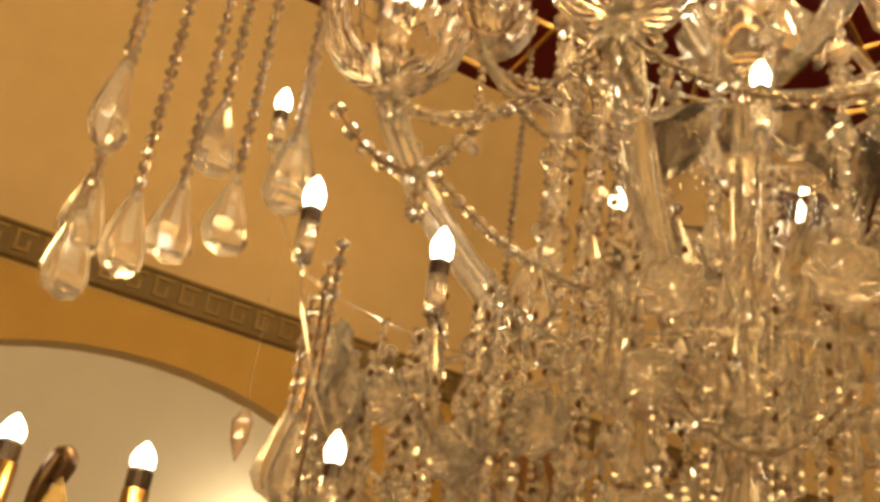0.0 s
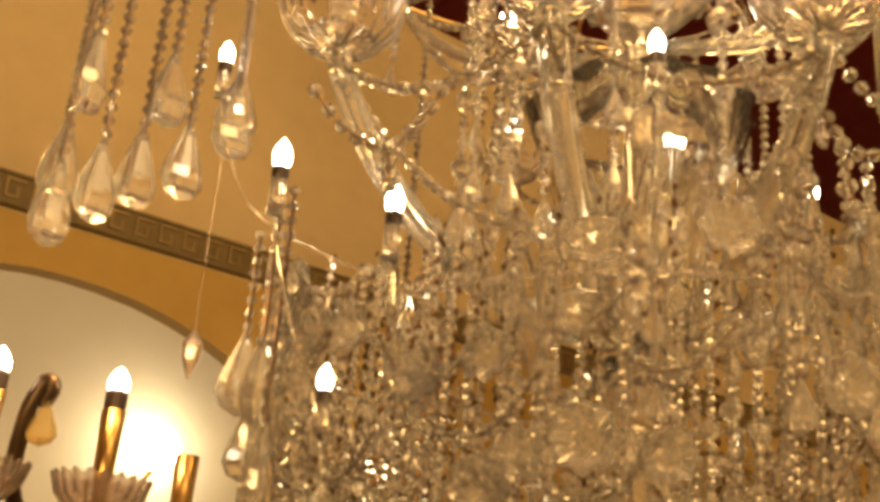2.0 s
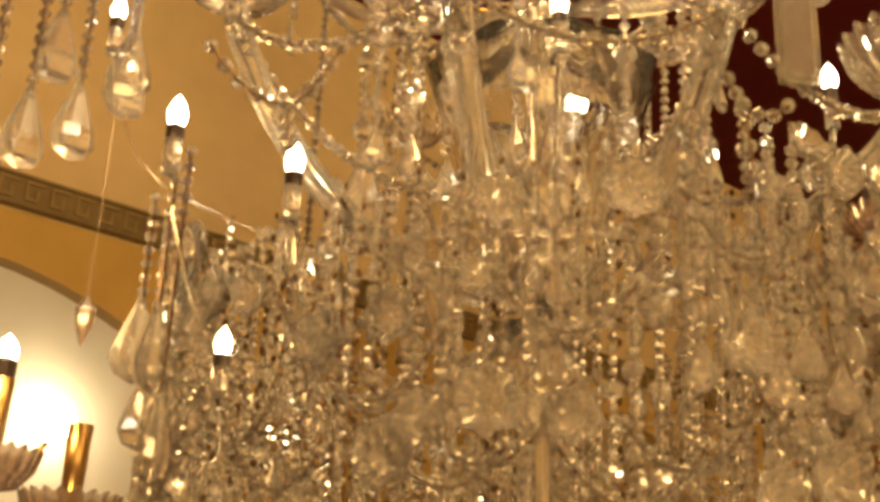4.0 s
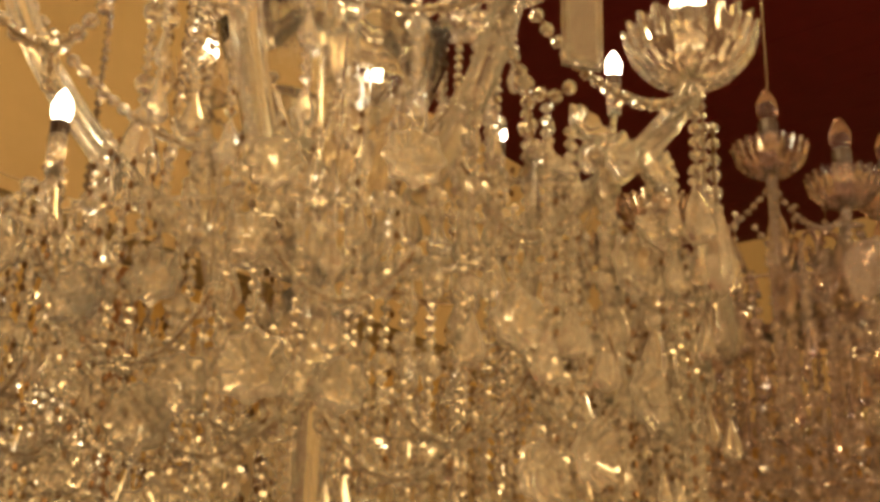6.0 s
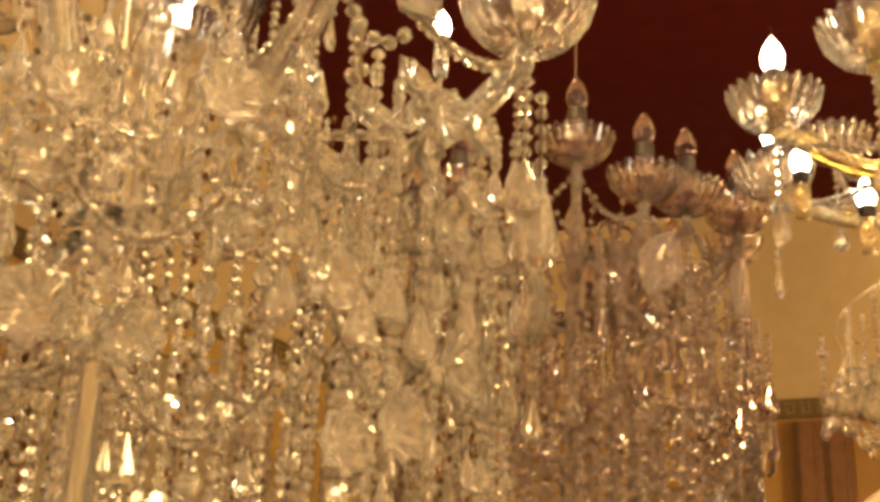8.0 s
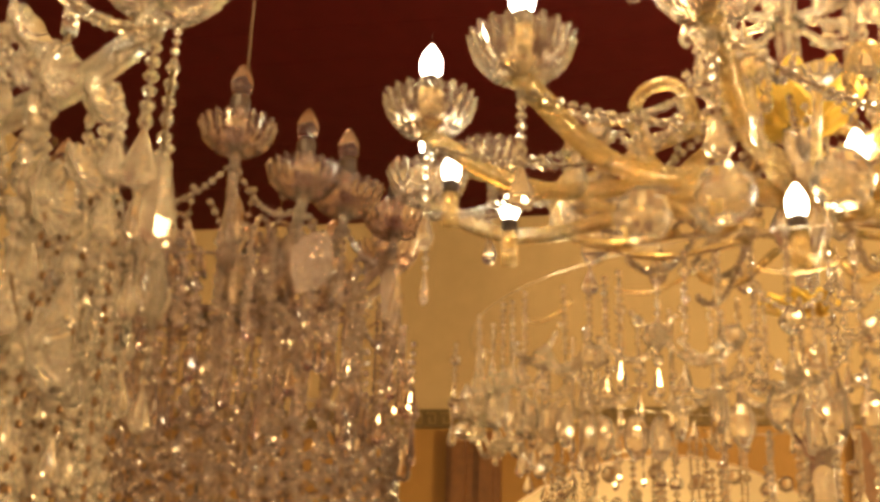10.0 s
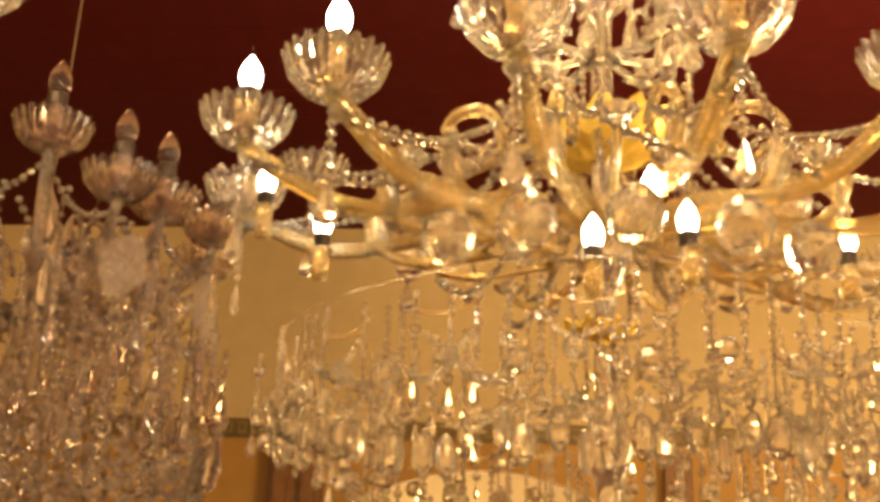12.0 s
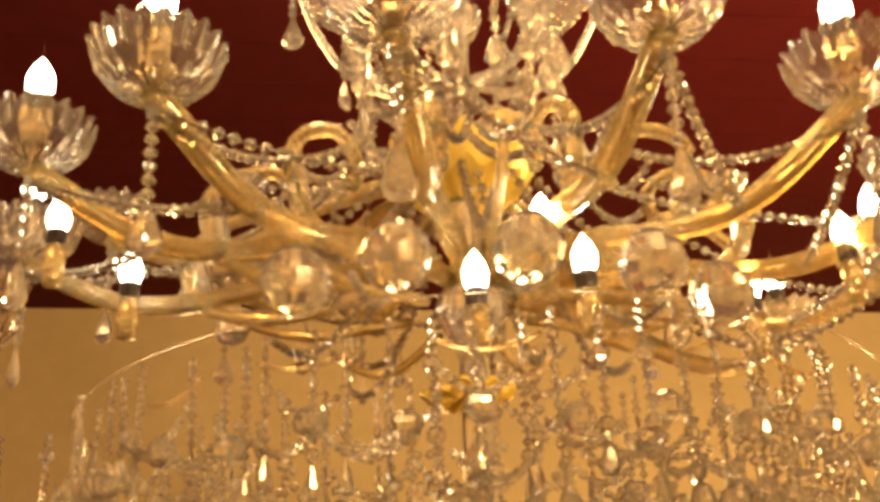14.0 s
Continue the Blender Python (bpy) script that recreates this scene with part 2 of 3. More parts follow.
structure("trim_pilaster_near", [box(1.80, V1 - 0.05, 0, 1.94, V1, FRIEZE_Z - 0.07)], M_BROWN, "brown stained wooden pilaster against the wall", "pilaster")

# ---- crystal pieces ----
BEAD = lathe([(0.0008, 0.0072), (0.0055, 0.0034), (0.0074, 0.0), (0.0055, -0.0034), (0.0008, -0.0072)], 7)
BALL = lathe([(0.001, 0.014), (0.009, 0.011), (0.014, 0.004), (0.014, -0.004), (0.009, -0.011), (0.001, -0.014)], 8)
LINK = lathe([(0.0006, 0.0040), (0.0026, 0.0016), (0.0026, -0.0016), (0.0006, -0.0040)], 5)
OCT = moved(lathe([(0.001, 0.0035), (0.007, 0.0035), (0.0115, 0.0), (0.007, -0.0035), (0.001, -0.0035)], 8), Matrix.Rotation(radians(90), 4, "X"))


def pear(h, w, flat=0.5):
    prof = [(0.06 * w, 0.0), (0.14 * w, -0.12 * h), (0.30 * w, -0.36 * h), (0.46 * w, -0.62 * h), (0.5 * w, -0.76 * h), (0.36 * w, -0.92 * h), (0.04 * w, -h)]
    return moved(lathe(prof, 8), Matrix.Diagonal((1, flat, 1, 1)))


def spear(h, w):
    return moved(lathe([(0.1 * w, 0), (0.5 * w, -0.25 * h), (0.42 * w, -0.6 * h), (0.03 * w, -h)], 6), Matrix.Diagonal((1, 0.55, 1, 1)))


PIECES = {"bead": BEAD, "ball": BALL, "octagon": OCT, "teardrop": pear(0.050, 0.030), "drop": pear(0.056, 0.034), "spear": spear(0.06, 0.02)}


def strand(length, style, rng, size=1.0):
    """The pieces of a hanging run, from its top downwards, as (kind, pose)."""
    length /= size
    out, z = [], 0.0
    k = rng.randrange(6)
    while z < length - 0.055:
        k += 1
        if style == 1 and k % 3 == 0:
            kind, at, step = "octagon", 0.0115, 0.0235
        elif style == 2 and k % 6 == 0:
            kind, at, step = "ball", 0.014, 0.0285
        elif style == 3 and k % 4 == 0:
            kind, at, step = "teardrop", 0.0, 0.049
        else:
            kind, at, step = "bead", 0.0065, 0.0145
        out.append((kind, Matrix.Translation((0, 0, -z - at)) @ Matrix.Rotation(rng.uniform(-2, 2), 4, "Z")))
        z += step
    out.append(("drop", Matrix.Translation((0, 0, -z)) @ Matrix.Rotation(rng.uniform(-2, 2), 4, "Z")))
    return [(kind, Matrix.Scale(size, 4) @ at) for kind, at in out]


def garland(a, b, sag, pitch=0.0165):
    """Beads along a slack line from a to b, and the line itself."""
    a, b = Vector(a), Vector(b)
    n = max(3, int(((b - a).length + 1.6 * sag) / pitch))
    line = [a.lerp(b, k / n) - Vector((0, 0, sag * 4 * k / n * (1 - k / n))) for k in range(n + 1)]
    return line, [("bead", Matrix.Translation(p) @ Matrix.Rotation(0.7 * k, 4, "X")) for k, p in enumerate(line)]


def dish_shape(r):
    """A scalloped glass candle dish, standing on its foot at the origin."""
    out = [(0.012, 0.0), (0.34 * r, 0.004), (0.66 * r, 0.16 * r), (0.90 * r, 0.44 * r), (r, 0.78 * r), (1.03 * r, 0.90 * r), (0.99 * r, 0.90 * r), (0.92 * r, 0.70 * r),
           (0.80 * r, 0.45 * r), (0.55 * r, 0.22 * r), (0.2 * r, 0.10 * r)]
    return lathe(out, 120, 0.055, 20, 0.0028)


FLAME = lathe([(0.0004, 0.047), (0.0040, 0.043), (0.0098, 0.034), (0.0140, 0.022), (0.0136, 0.011), (0.0098, 0.002), (0.009, 0.0)], 14)
NIB = lathe([(0.0003, 0.066), (0.0008, 0.058), (0.0016, 0.050), (0.0042, 0.0415)], 8)
COLLAR = lathe([(0.0, 0.0), (0.0115, 0.0), (0.0125, 0.006), (0.0125, 0.018), (0.0100, 0.022), (0.0, 0.022)], 12)


class Kit:
    """Shared meshes for one chandelier's look."""
    def __init__(self, glass, arm, lit, seed, sleeve=None):
        self.rng, self.nibs, self.links, self.tall = random.Random(seed), True, False, 1.0
        self.glass, self.arm_mat = glass, arm
        self.dish = mesh("dish", dish_shape(0.064), M_DISH if lit else M_SMOKE_DISH)
        self.flame = mesh("bulb", FLAME, M_BULB if lit else M_CLEAR, True)
        self.nib = mesh("nib", NIB, M_CLEAR, True)
        self.collar = mesh("collar", COLLAR, M_DARK)
        self.sleeve = mesh("sleeve", lathe([(0.0, 0.0), (0.012, 0.0), (0.013, 0.05), (0.0, 0.05)], 12), sleeve or glass, True)
        self.piece = {kind: mesh(kind, shape, glass) for kind, shape in PIECES.items()}

    def hang(self, name, root, m, pieces, line=None, length=0.3):
        """A run of pieces as a part: its wire, with each piece under it."""
        if line:
            wire = part(name, mesh(name, tube(line, {"chain": 0.0024, "garland": 0.0013}.get(name, 0.0007), 4), M_PIN), root, m)
        else:
            wire = part(name, mesh(name, tube([(0, 0, 0), (0, 0, -length)], 0.0005, 4), M_PIN), root, m)
        for kind, at in pieces:
            part(kind, self.piece[kind], wire, at)


def turn(a):
    return Matrix.Rotation(radians(a), 4, "Z")


def candle(kit, root, place, angle, lit, size=1.0):
    c = part("candle", kit.sleeve, root, Matrix.Translation(place) @ turn(angle) @ Matrix.Scale(size, 4))
    part("collar", kit.collar, c, Matrix.Translation((0, 0, 0.05)), "dark bulb collar")
    part("bulb", kit.flame, c, Matrix.Translation((0, 0, 0.07)), "lit flame-shaped bulb" if lit else "unlit clear flame-shaped bulb")
    if kit.nibs:
        part("nib", kit.nib, c, Matrix.Translation((0, 0, 0.07)), "clear glass tip")


def arm_ring(kit, root, arms, reach, hub_z, hub_r, radius, lit, chain=True, curl=0.0, bare=(), scrolls=True, bend=None, loop=None, empty=()):
    """Curved glass arms, given as (angle, dish height), that carry dishes and candles, with bead chains from dish to dish."""
    curl_line = spline([(0.22 * reach, 0, hub_z + curl), (0.40 * reach, 0, hub_z + curl + 0.01), (0.58 * reach, 0, hub_z + curl + 0.07), (0.54 * reach, 0, hub_z + curl + 0.135),
                        (0.40 * reach, 0, hub_z + curl + 0.155), (0.30 * reach, 0, hub_z + curl + 0.10)], 20)
    if loop:
        curl_line = spline([(r, 0, Z(z)) for r, z in loop], 24)
    scroll = mesh("scroll", tube(curl_line, radius * 0.75, 8), kit.arm_mat, True)
    leaf = mesh("leaf", moved(pear(0.085, 0.05, 0.35), Matrix.Translation((0, 0, 0.085))), kit.glass)
    ends = []
    for a, dish_z in arms:
        drop = dish_z - hub_z
        line = spline([(hub_r, 0, hub_z), (0.40 * reach, 0, hub_z - 0.01), (0.66 * reach, 0, hub_z + 0.10 * drop), (0.86 * reach, 0, hub_z + 0.44 * drop),
                       (0.97 * reach, 0, hub_z + 0.80 * drop), (reach, 0, dish_z)], 22)
        if bend:
            line = spline([(r, 0, dish_z + dz) for r, dz in bend], 26)
        shape = join([tube(line, radius, 10)] + [tube([p + Vector((0, 0.86 * radius * k, 0.5 * radius)) for p in line], radius * 0.4, 5) for k in (-1, 1)])
        part("arm", mesh("arm", shape, kit.arm_mat, True), root, turn(a))
        if scrolls and a not in empty:
            part("scroll", scroll, root, turn(a))
        part("leaf", leaf, root, turn(a) @ Matrix.Translation((0.62 * reach, 0, hub_z + 0.08 * drop)) @ turn(kit.rng.uniform(0, 180)))
        at = turn(a) @ Vector((reach, 0, dish_z))
        ends.append(at)
        if a not in bare:
            part("dish", kit.dish, root, Matrix.Translation(at) @ turn(a * 1.7))
        if a not in empty:
            candle(kit, root, at + Vector((0, 0, 0.012)), a, lit, kit.tall)
        if a not in (-138, -110, -82):
            kit.hang("pendant", root, Matrix.Translation(at + Vector((0, 0, -0.012))) @ turn(a), strand(0.15, 0, kit.rng), length=0.11)
        line, beads = garland(at - Vector((0, 0, 0.02)), turn(a) @ Vector((0.45 * reach, 0, hub_z + curl + 0.09)), 0.035)
        kit.hang("garland", root, None, beads, line)
        line, beads = garland(turn(a) @ Vector((0.45 * reach, 0, hub_z + curl + 0.12)), turn(a + 13) @ Vector((0.16, 0, hub_z + curl + 0.2)), 0.06)
        kit.hang("garland", root, None, beads, line)
    if chain:
        for p, q in zip(ends, ends[1:] + ends[:1]):
            if (p - q).length < 0.34:
                if chain == "slant":
                    q = Vector((0.74 * q.x, 0.74 * q.y, q.z - 0.05))
                line, beads = garland(p, q, 0.015 if chain == "slant" else 0.05)
                kit.hang("garland", root, Matrix.Translation((0, 0, -0.012)), beads, line)


def curtain(kit, root, radius, top, length, count, styles, jitter=0.03, near=None, label="crystal bead strands", size=1.0, spread=0.012):
    """Strands round a hoop; length may be a rule of the angle. Those within near (middle, half width, degrees) are parts of pieces; the rest are one mass."""
    rest, links = [], []
    for k in range(count):
        a = 360 * (k + kit.rng.uniform(-0.2, 0.2)) / count
        n = (length(a) if callable(length) else length) + kit.rng.uniform(-jitter, jitter)
        m = turn(a) @ Matrix.Translation((radius + kit.rng.uniform(-spread, spread), 0, top + kit.rng.uniform(-0.01, 0.01))) @ turn(kit.rng.uniform(0, 360)) @ Matrix.Rotation(radians(kit.rng.uniform(-2, 2)), 4, "X")
        pieces = strand(n, kit.rng.choice(styles), kit.rng, size)
        if near and abs((a - near[0] + 180) % 360 - 180) < near[1]:
            kit.hang("strand", root, m, pieces, length=n - 0.04 * size)
        else:
            rest += [moved(PIECES[kind], m @ at) for kind, at in pieces]
            # links double as dark specks, in place of the crystals' dark facets
            if kit.links:
                links += [moved(LINK, m @ Matrix.Translation(at.translation + Vector((0, 0.006, 0.0075 * size)))) for kind, at in pieces[::2]]
    if rest:
        tagged(part("beadwork", mesh("beadwork", join(rest), kit.glass), root), label, kind="stuff")
    if links:
        tagged(part("linkwork", mesh("linkwork", join(links), M_PIN), root), "small dark bronze links between the crystals, also standing in for dark facets", kind="stuff")


def netting(kit, root, rows, count, size=0.8):
    """Rings of short bead swags, given as (radius, height), each row half a step on from the one above."""
    rest = []
    for j, (r, z) in enumerate(rows):
        for k in range(count):
            a = 360 / count * (k + 0.5 * (j % 2))
            line, beads = garland(turn(a) @ Vector((r, 0, z)), turn(a + 360 / count) @ Vector((r, 0, z)), 0.022, 0.0155 * size)
            rest += [moved(PIECES[kind], at @ Matrix.Scale(size, 4)) for kind, at in beads]
    tagged(part("beadwork", mesh("beadwork", join(rest), kit.glass), root), "rows of short bead swags", kind="stuff")


def hung(name, centre, label, category="chandelier"):
    root = new(name)
    root.location = (*centre, ROOM_Z)
    return tagged(root, label, category, group="chandeliers of the hall")


def stem(root, mat, lowest, bulges, rod=0.005):
    """A turned column up to a canopy under the ceiling. Heights are below the ceiling."""
    prof = [(0.001, lowest), (0.03, lowest + 0.015)]
    for z, r in bulges:
        prof += [(0.018, z - 0.07), (0.55 * r, z - 0.045), (r, z), (0.7 * r, z + 0.03), (0.02, z + 0.06)]
    prof += [(rod, bulges[-1][0] + 0.1), (rod, -0.06), (0.001, -0.06)]
    part("column", mesh("column", lathe(prof, 20, 0.03, 10), mat, True), root)
    part("canopy", mesh("canopy", lathe([(0.001, -0.001), (0.09, -0.001), (0.085, -0.02), (0.04, -0.05), (0.014, -0.07), (0.001, -0.07)], 24), M_BRASS, True), root)


def Z(z):
    return z - ROOM_Z


# ---- the large clear crystal chandelier ----
clear = Kit(M_CRYSTAL, M_CRYSTAL, True, 3)
tiny = mesh("bulb", moved(FLAME, Matrix.Diagonal((0.95, 0.95, 1.0, 1))), M_BULB, True)
clear.flame, clear.nibs, clear.links = tiny, False, True
big = hung("chandelier", CA, "large clear crystal chandelier, densely hung with bead strands, bulbs lit")
stem(big, M_CRYSTAL, Z(1.5), [(Z(1.95), 0.06), (Z(2.2), 0.05), (Z(2.55), 0.09), (Z(2.8), 0.05)])
arm_ring(clear, big, [(a, Z(z)) for a, z in ((105, 2.48), (72, 2.48), (-55, 2.15), (-82, 2.18), (-110, 2.2), (-138, 2.22))],
         0.50, Z(2.03), 0.05, 0.0125, True, bare=(-168,), scrolls=False)
for a, r, z in ((-167.4, 0.541, 2.337), (8.5, 0.243, 2.291), (-42, 0.373, 2.255), (-130.4, 0.46, 2.056), (-138.5, 0.545, 2.088), (-127, 0.56, 1.866), (-97, 0.28, 2.3)):
    base = Z(z) - 0.065
    line = spline([(0.06, 0, base - 0.16), (0.5 * r, 0, base - 0.20), (0.86 * r, 0, base - 0.15), (0.97 * r, 0, base - 0.06), (r, 0, base)], 16)
    part("branch", mesh("branch", tube(line, 0.0016 if r > 0.54 else 0.004, 8), M_VASE, True), big, turn(a))
    candle(clear, big, turn(a) @ Vector((r, 0, base)), a, True, 0.5 if z < 1.9 else 0.68)
arm_ring(clear, big, [(a, Z(2.60)) for a in (117, 79, 30, -20, -70, -120, 160)], 0.36, Z(2.46), 0.03, 0.009, True)
for r, z in ((0.405, 1.98), (0.29, 2.0), (0.205, 2.60), (0.33, 1.66)):
    part("hoop", mesh("hoop", ring(r, 0.003, 72), M_CRYSTAL, True), big, Matrix.Translation((0, 0, Z(z))), "clear glass hoop")
curtain(clear, big, 0.43, Z(2.0), 0.38, 112, (0, 1, 2, 3, 3), 0.09, (-95, 24), size=0.72, spread=0.025)
curtain(clear, big, 0.38, Z(2.06), 0.42, 64, (1, 2, 3), 0.09, size=0.72, spread=0.025)
curtain(clear, big, 0.30, Z(2.06), 0.44, 34, (1, 2, 3), 0.06, size=0.8)
curtain(clear, big, 0.22, Z(2.61), 0.50, 20, (0, 2, 3), 0.10)
# a tall trumpet of clear glass round the column
part("vase", mesh("vase", lathe([(0.080, Z(2.10)), (0.095, Z(2.10) + 0.08), (0.118, Z(2.10) + 0.17), (0.150, Z(2.10) + 0.26), (0.146, Z(2.10) + 0.26), (0.114, Z(2.10) + 0.17), (0.091, Z(2.10) + 0.08), (0.076, Z(2.10))], 96, 0.035, 12), M_VASE, True), big,
     None, "tall fluted trumpet of clear glass")
for k in range(40):
    a = -84 + 100 * k / 39
    r, top = 0.40 + 0.075 * clear.rng.random(), Z(2.05 + 0.09 * clear.rng.random())
    n = 0.10 + 0.16 * clear.rng.random()
    clear.hang("strand", big, turn(a) @ Matrix.Translation((r, 0, top)), strand(n, clear.rng.choice((0, 1, 3)), clear.rng, 0.85), length=n - 0.04)
rosette = mesh("rosette", lathe([(0.003, 0.0), (0.018, 0.004), (0.03, 0.018), (0.026, 0.02), (0.012, 0.01), (0.002, 0.008)], 40, 0.09, 8), M_CRYSTAL)
for k in range(46):
    a, z = -190 + 180 * clear.rng.random(), 1.66 + 0.36 * clear.rng.random()
    part("rosette", rosette, big, turn(a) @ Matrix.Translation((0.435, 0, Z(z))) @ Matrix.Rotation(radians(90), 4, "Y") @ Matrix.Scale(clear.rng.uniform(0.6, 1.15), 4), "small cut-glass rosette")
for k in range(20):
    a, z = -80 + 88 * clear.rng.random(), 1.98 + 0.12 * clear.rng.random()
    part("rosette", rosette, big, turn(a) @ Matrix.Translation((0.40 + 0.06 * clear.rng.random(), 0, Z(z))) @ Matrix.Rotation(clear.rng.uniform(0.5, 2.0), 4, "Y") @ Matrix.Scale(clear.rng.uniform(0.5, 0.95), 4), "small cut-glass rosette")
for k in range(26):
    a, z = -190 + 7 * k, 1.78 + 0.24 * clear.rng.random()
    line, beads = garland(turn(a) @ Vector((0.445, 0, Z(z))), turn(a + 16) @ Vector((0.445, 0, Z(z + clear.rng.uniform(-0.05, 0.05)))), 0.05)
    clear.hang("garland", big, None, beads, line)
large_pear = mesh("pear", pear(0.10, 0.056, 0.6), M_CRYSTAL)
# the upper tier: two hoops with spokes, and long chains that end in large pears
for r in (0.52, 0.70):
    part("hoop", mesh("hoop", ring(r, 0.005, 72), M_BRASS, True), big, Matrix.Translation((0, 0, Z(2.90))), "gilt metal hoop")
spoke = mesh("spoke", tube([(0.02, 0, 0), (0.70, 0, 0)], 0.004, 6), M_BRASS)
for k in range(12):
    part("spoke", spoke, big, turn(30 * k) @ Matrix.Translation((0, 0, Z(2.90))))
for a, r, z in ((-158.8, 0.70, 2.016), (-162.1, 0.66, 2.066), (-163.6, 0.62, 2.097), (-166.0, 0.57, 2.128), (-168.7, 0.52, 2.20), (-160.5, 0.70, 2.07),
                (-165.0, 0.60, 2.21), (-172.0, 0.52, 2.24), (-150.0, 0.70, 2.12), (-75.0, 0.52, 2.20), (-50.0, 0.50, 1.945), (-28.5, 0.472, 1.925), (-172, 0.47, 1.90), (178, 0.46, 1.84), (-160, 0.46, 1.87), (-154, 0.46, 1.77), (10.0, 0.6, 2.2), (60, 0.6, 2.2), (120, 0.6, 2.2)):
    at = turn(a) @ Vector((r, 0, 0))
    top = 2.12 if z < 1.95 else 2.90
    line, beads = garland(at + Vector((0, 0, Z(top))), at + Vector((0, 0, Z(z) + 0.088)), 0.0)
    clear.hang("chain", big, None, beads, line)
    part("pear", large_pear, big, Matrix.Translation(at + Vector((0, 0, Z(z) + 0.098))) @ turn(a * 3), "large pear-shaped crystal")
# one small spear on a long wire, apart from the rest
at = turn(169.4) @ Vector((0.57, 0, 0))
part("wire", mesh("wire", tube([at + Vector((0, 0, Z(2.90))), at + Vector((0, 0, Z(2.045)))], 0.0006, 5), M_CRYSTAL), big)
part("spear", mesh("spear", spear(0.066, 0.026), M_SMOKE), big, Matrix.Translation(at + Vector((0, 0, Z(2.047)))))
for p, q, sag in (((-0.368, -0.499, 2.080), (-0.301, -0.518, 2.022), 0.012), ((-0.262, -0.491, 2.095), (-0.301, -0.518, 2.022), 0.008), ((-0.301, -0.518, 2.022), (-0.298, -0.522, 1.989), 0.0),
                  ((0.065, -0.452, 2.180), (0.088, -0.471, 2.087), 0.01), ((0.088, -0.471, 2.087), (0.131, -0.467, 2.091), 0.012), ((0.088, -0.471, 2.087), (0.098, -0.464, 2.030), 0.0)):
    line, beads = garland(Vector((*p[:2], Z(p[2]))), Vector((*q[:2], Z(q[2]))), sag, 0.019)
    clear.hang("garland", big, None, beads, line)
# a flat bevelled plate hung beside the arms
part("plate", mesh("plate", join([box(-0.019, -0.003, -0.11, 0.019, 0.003, 0), box(-0.014, -0.005, -0.105, 0.014, 0.005, -0.005)]), M_CRYSTAL), big,
     turn(-74) @ Matrix.Translation((0.5, 0, Z(2.215))) @ turn(75), "long bevelled glass plate")

# ---- the gold glass chandelier ----
amber = Kit(M_CHAMPAGNE, M_AMBER, True, 5, M_AMBER)
amber.tall = 1.15
gold = hung("chandelier", CC, "gold glass chandelier with lit bulbs and a curtain of crystal strands")
stem(gold, M_CHAMPAGNE, Z(1.62), [(Z(1.95), 0.045), (Z(2.25), 0.05), (Z(2.72), 0.035), (Z(2.9), 0.03)])
part("bowl", mesh("bowl", lathe([(0.02, 0), (0.05, 0.003), (0.085, 0.022), (0.11, 0.06), (0.102, 0.06), (0.075, 0.022), (0.02, 0.010)], 72, 0.06, 12, 0.006), M_GOLD), gold,
     Matrix.Translation((0, 0, Z(2.41))), "gilded leaf bowl")
part("bowl", mesh("bowl", lathe([(0.012, 0.03), (0.03, 0.008), (0.06, 0), (0.085, 0.012), (0.08, 0.022), (0.05, 0.02), (0.012, 0.045)], 72, 0.10, 9, 0.006), M_GOLD), gold,
     Matrix.Translation((-0.06, -0.02, Z(2.10))) @ Matrix.Scale(0.65, 4), "gilded leaf rosette")
GOLD_ARMS = (150, 175.5, 200.3, 224.9, 249.6, 275.6, 301.6, 327.7, 353.7, 19.8, 45.8, 71.9, 97.9, 124)
FAR_ARMS = (353.7, 19.8, 45.8, 71.9, 97.9)
arm_ring(amber, gold, [(a, Z(2.47 if a in FAR_ARMS else 2.285 + 0.03 * (a in (150, 124)))) for a in GOLD_ARMS], 0.58, Z(2.24), 0.06, 0.0125, True, chain="slant", curl=0.05, empty=FAR_ARMS,
         bend=((0.05, -0.01), (0.15, -0.012), (0.24, -0.022), (0.31, -0.045), (0.386, -0.060), (0.45, -0.057), (0.50, -0.040), (0.54, -0.020), (0.575, -0.004), (0.58, 0.004)),
         loop=((0.18, 2.25), (0.28, 2.235), (0.35, 2.255), (0.375, 2.31), (0.35, 2.355), (0.29, 2.385), (0.25, 2.36), (0.26, 2.325)))
arm_ring(clear, gold, [(a, Z(2.84)) for a in (165, 210, 255, 300, 345, 30, 75, 120)], 0.24, Z(2.60), 0.02, 0.006, True, chain=False, curl=-0.02)
curtain(amber, gold, 0.15, Z(2.70), 0.17, 16, (0, 1, 2), 0.04)
branch = mesh("branch", tube(spline([(0.08, 0, Z(2.24)), (0.22, 0, Z(2.23)), (0.33, 0, Z(2.27)), (0.37, 0, Z(2.30))], 12), 0.007, 8), M_AMBER, True)
for a in GOLD_ARMS[::2]:
    part("branch", branch, gold, turn(a + 12.5))
    part("rosette", rosette, gold, turn(a + 12.5) @ Matrix.Translation((0.37, 0, Z(2.295))), "small cut-glass rosette")
    for b, p, q, sag in ((4, (0.08, 2.44), (0.30, 2.27), 0.07), (9, (0.09, 2.48), (0.33, 2.30), 0.02), (17, (0.10, 2.40), (0.26, 2.21), 0.09)):
        line, beads = garland(turn(a + b) @ Vector((p[0], 0, Z(p[1]))), turn(a + b + 8) @ Vector((q[0], 0, Z(q[1]))), sag)
        amber.hang("garland", gold, None, beads, line)
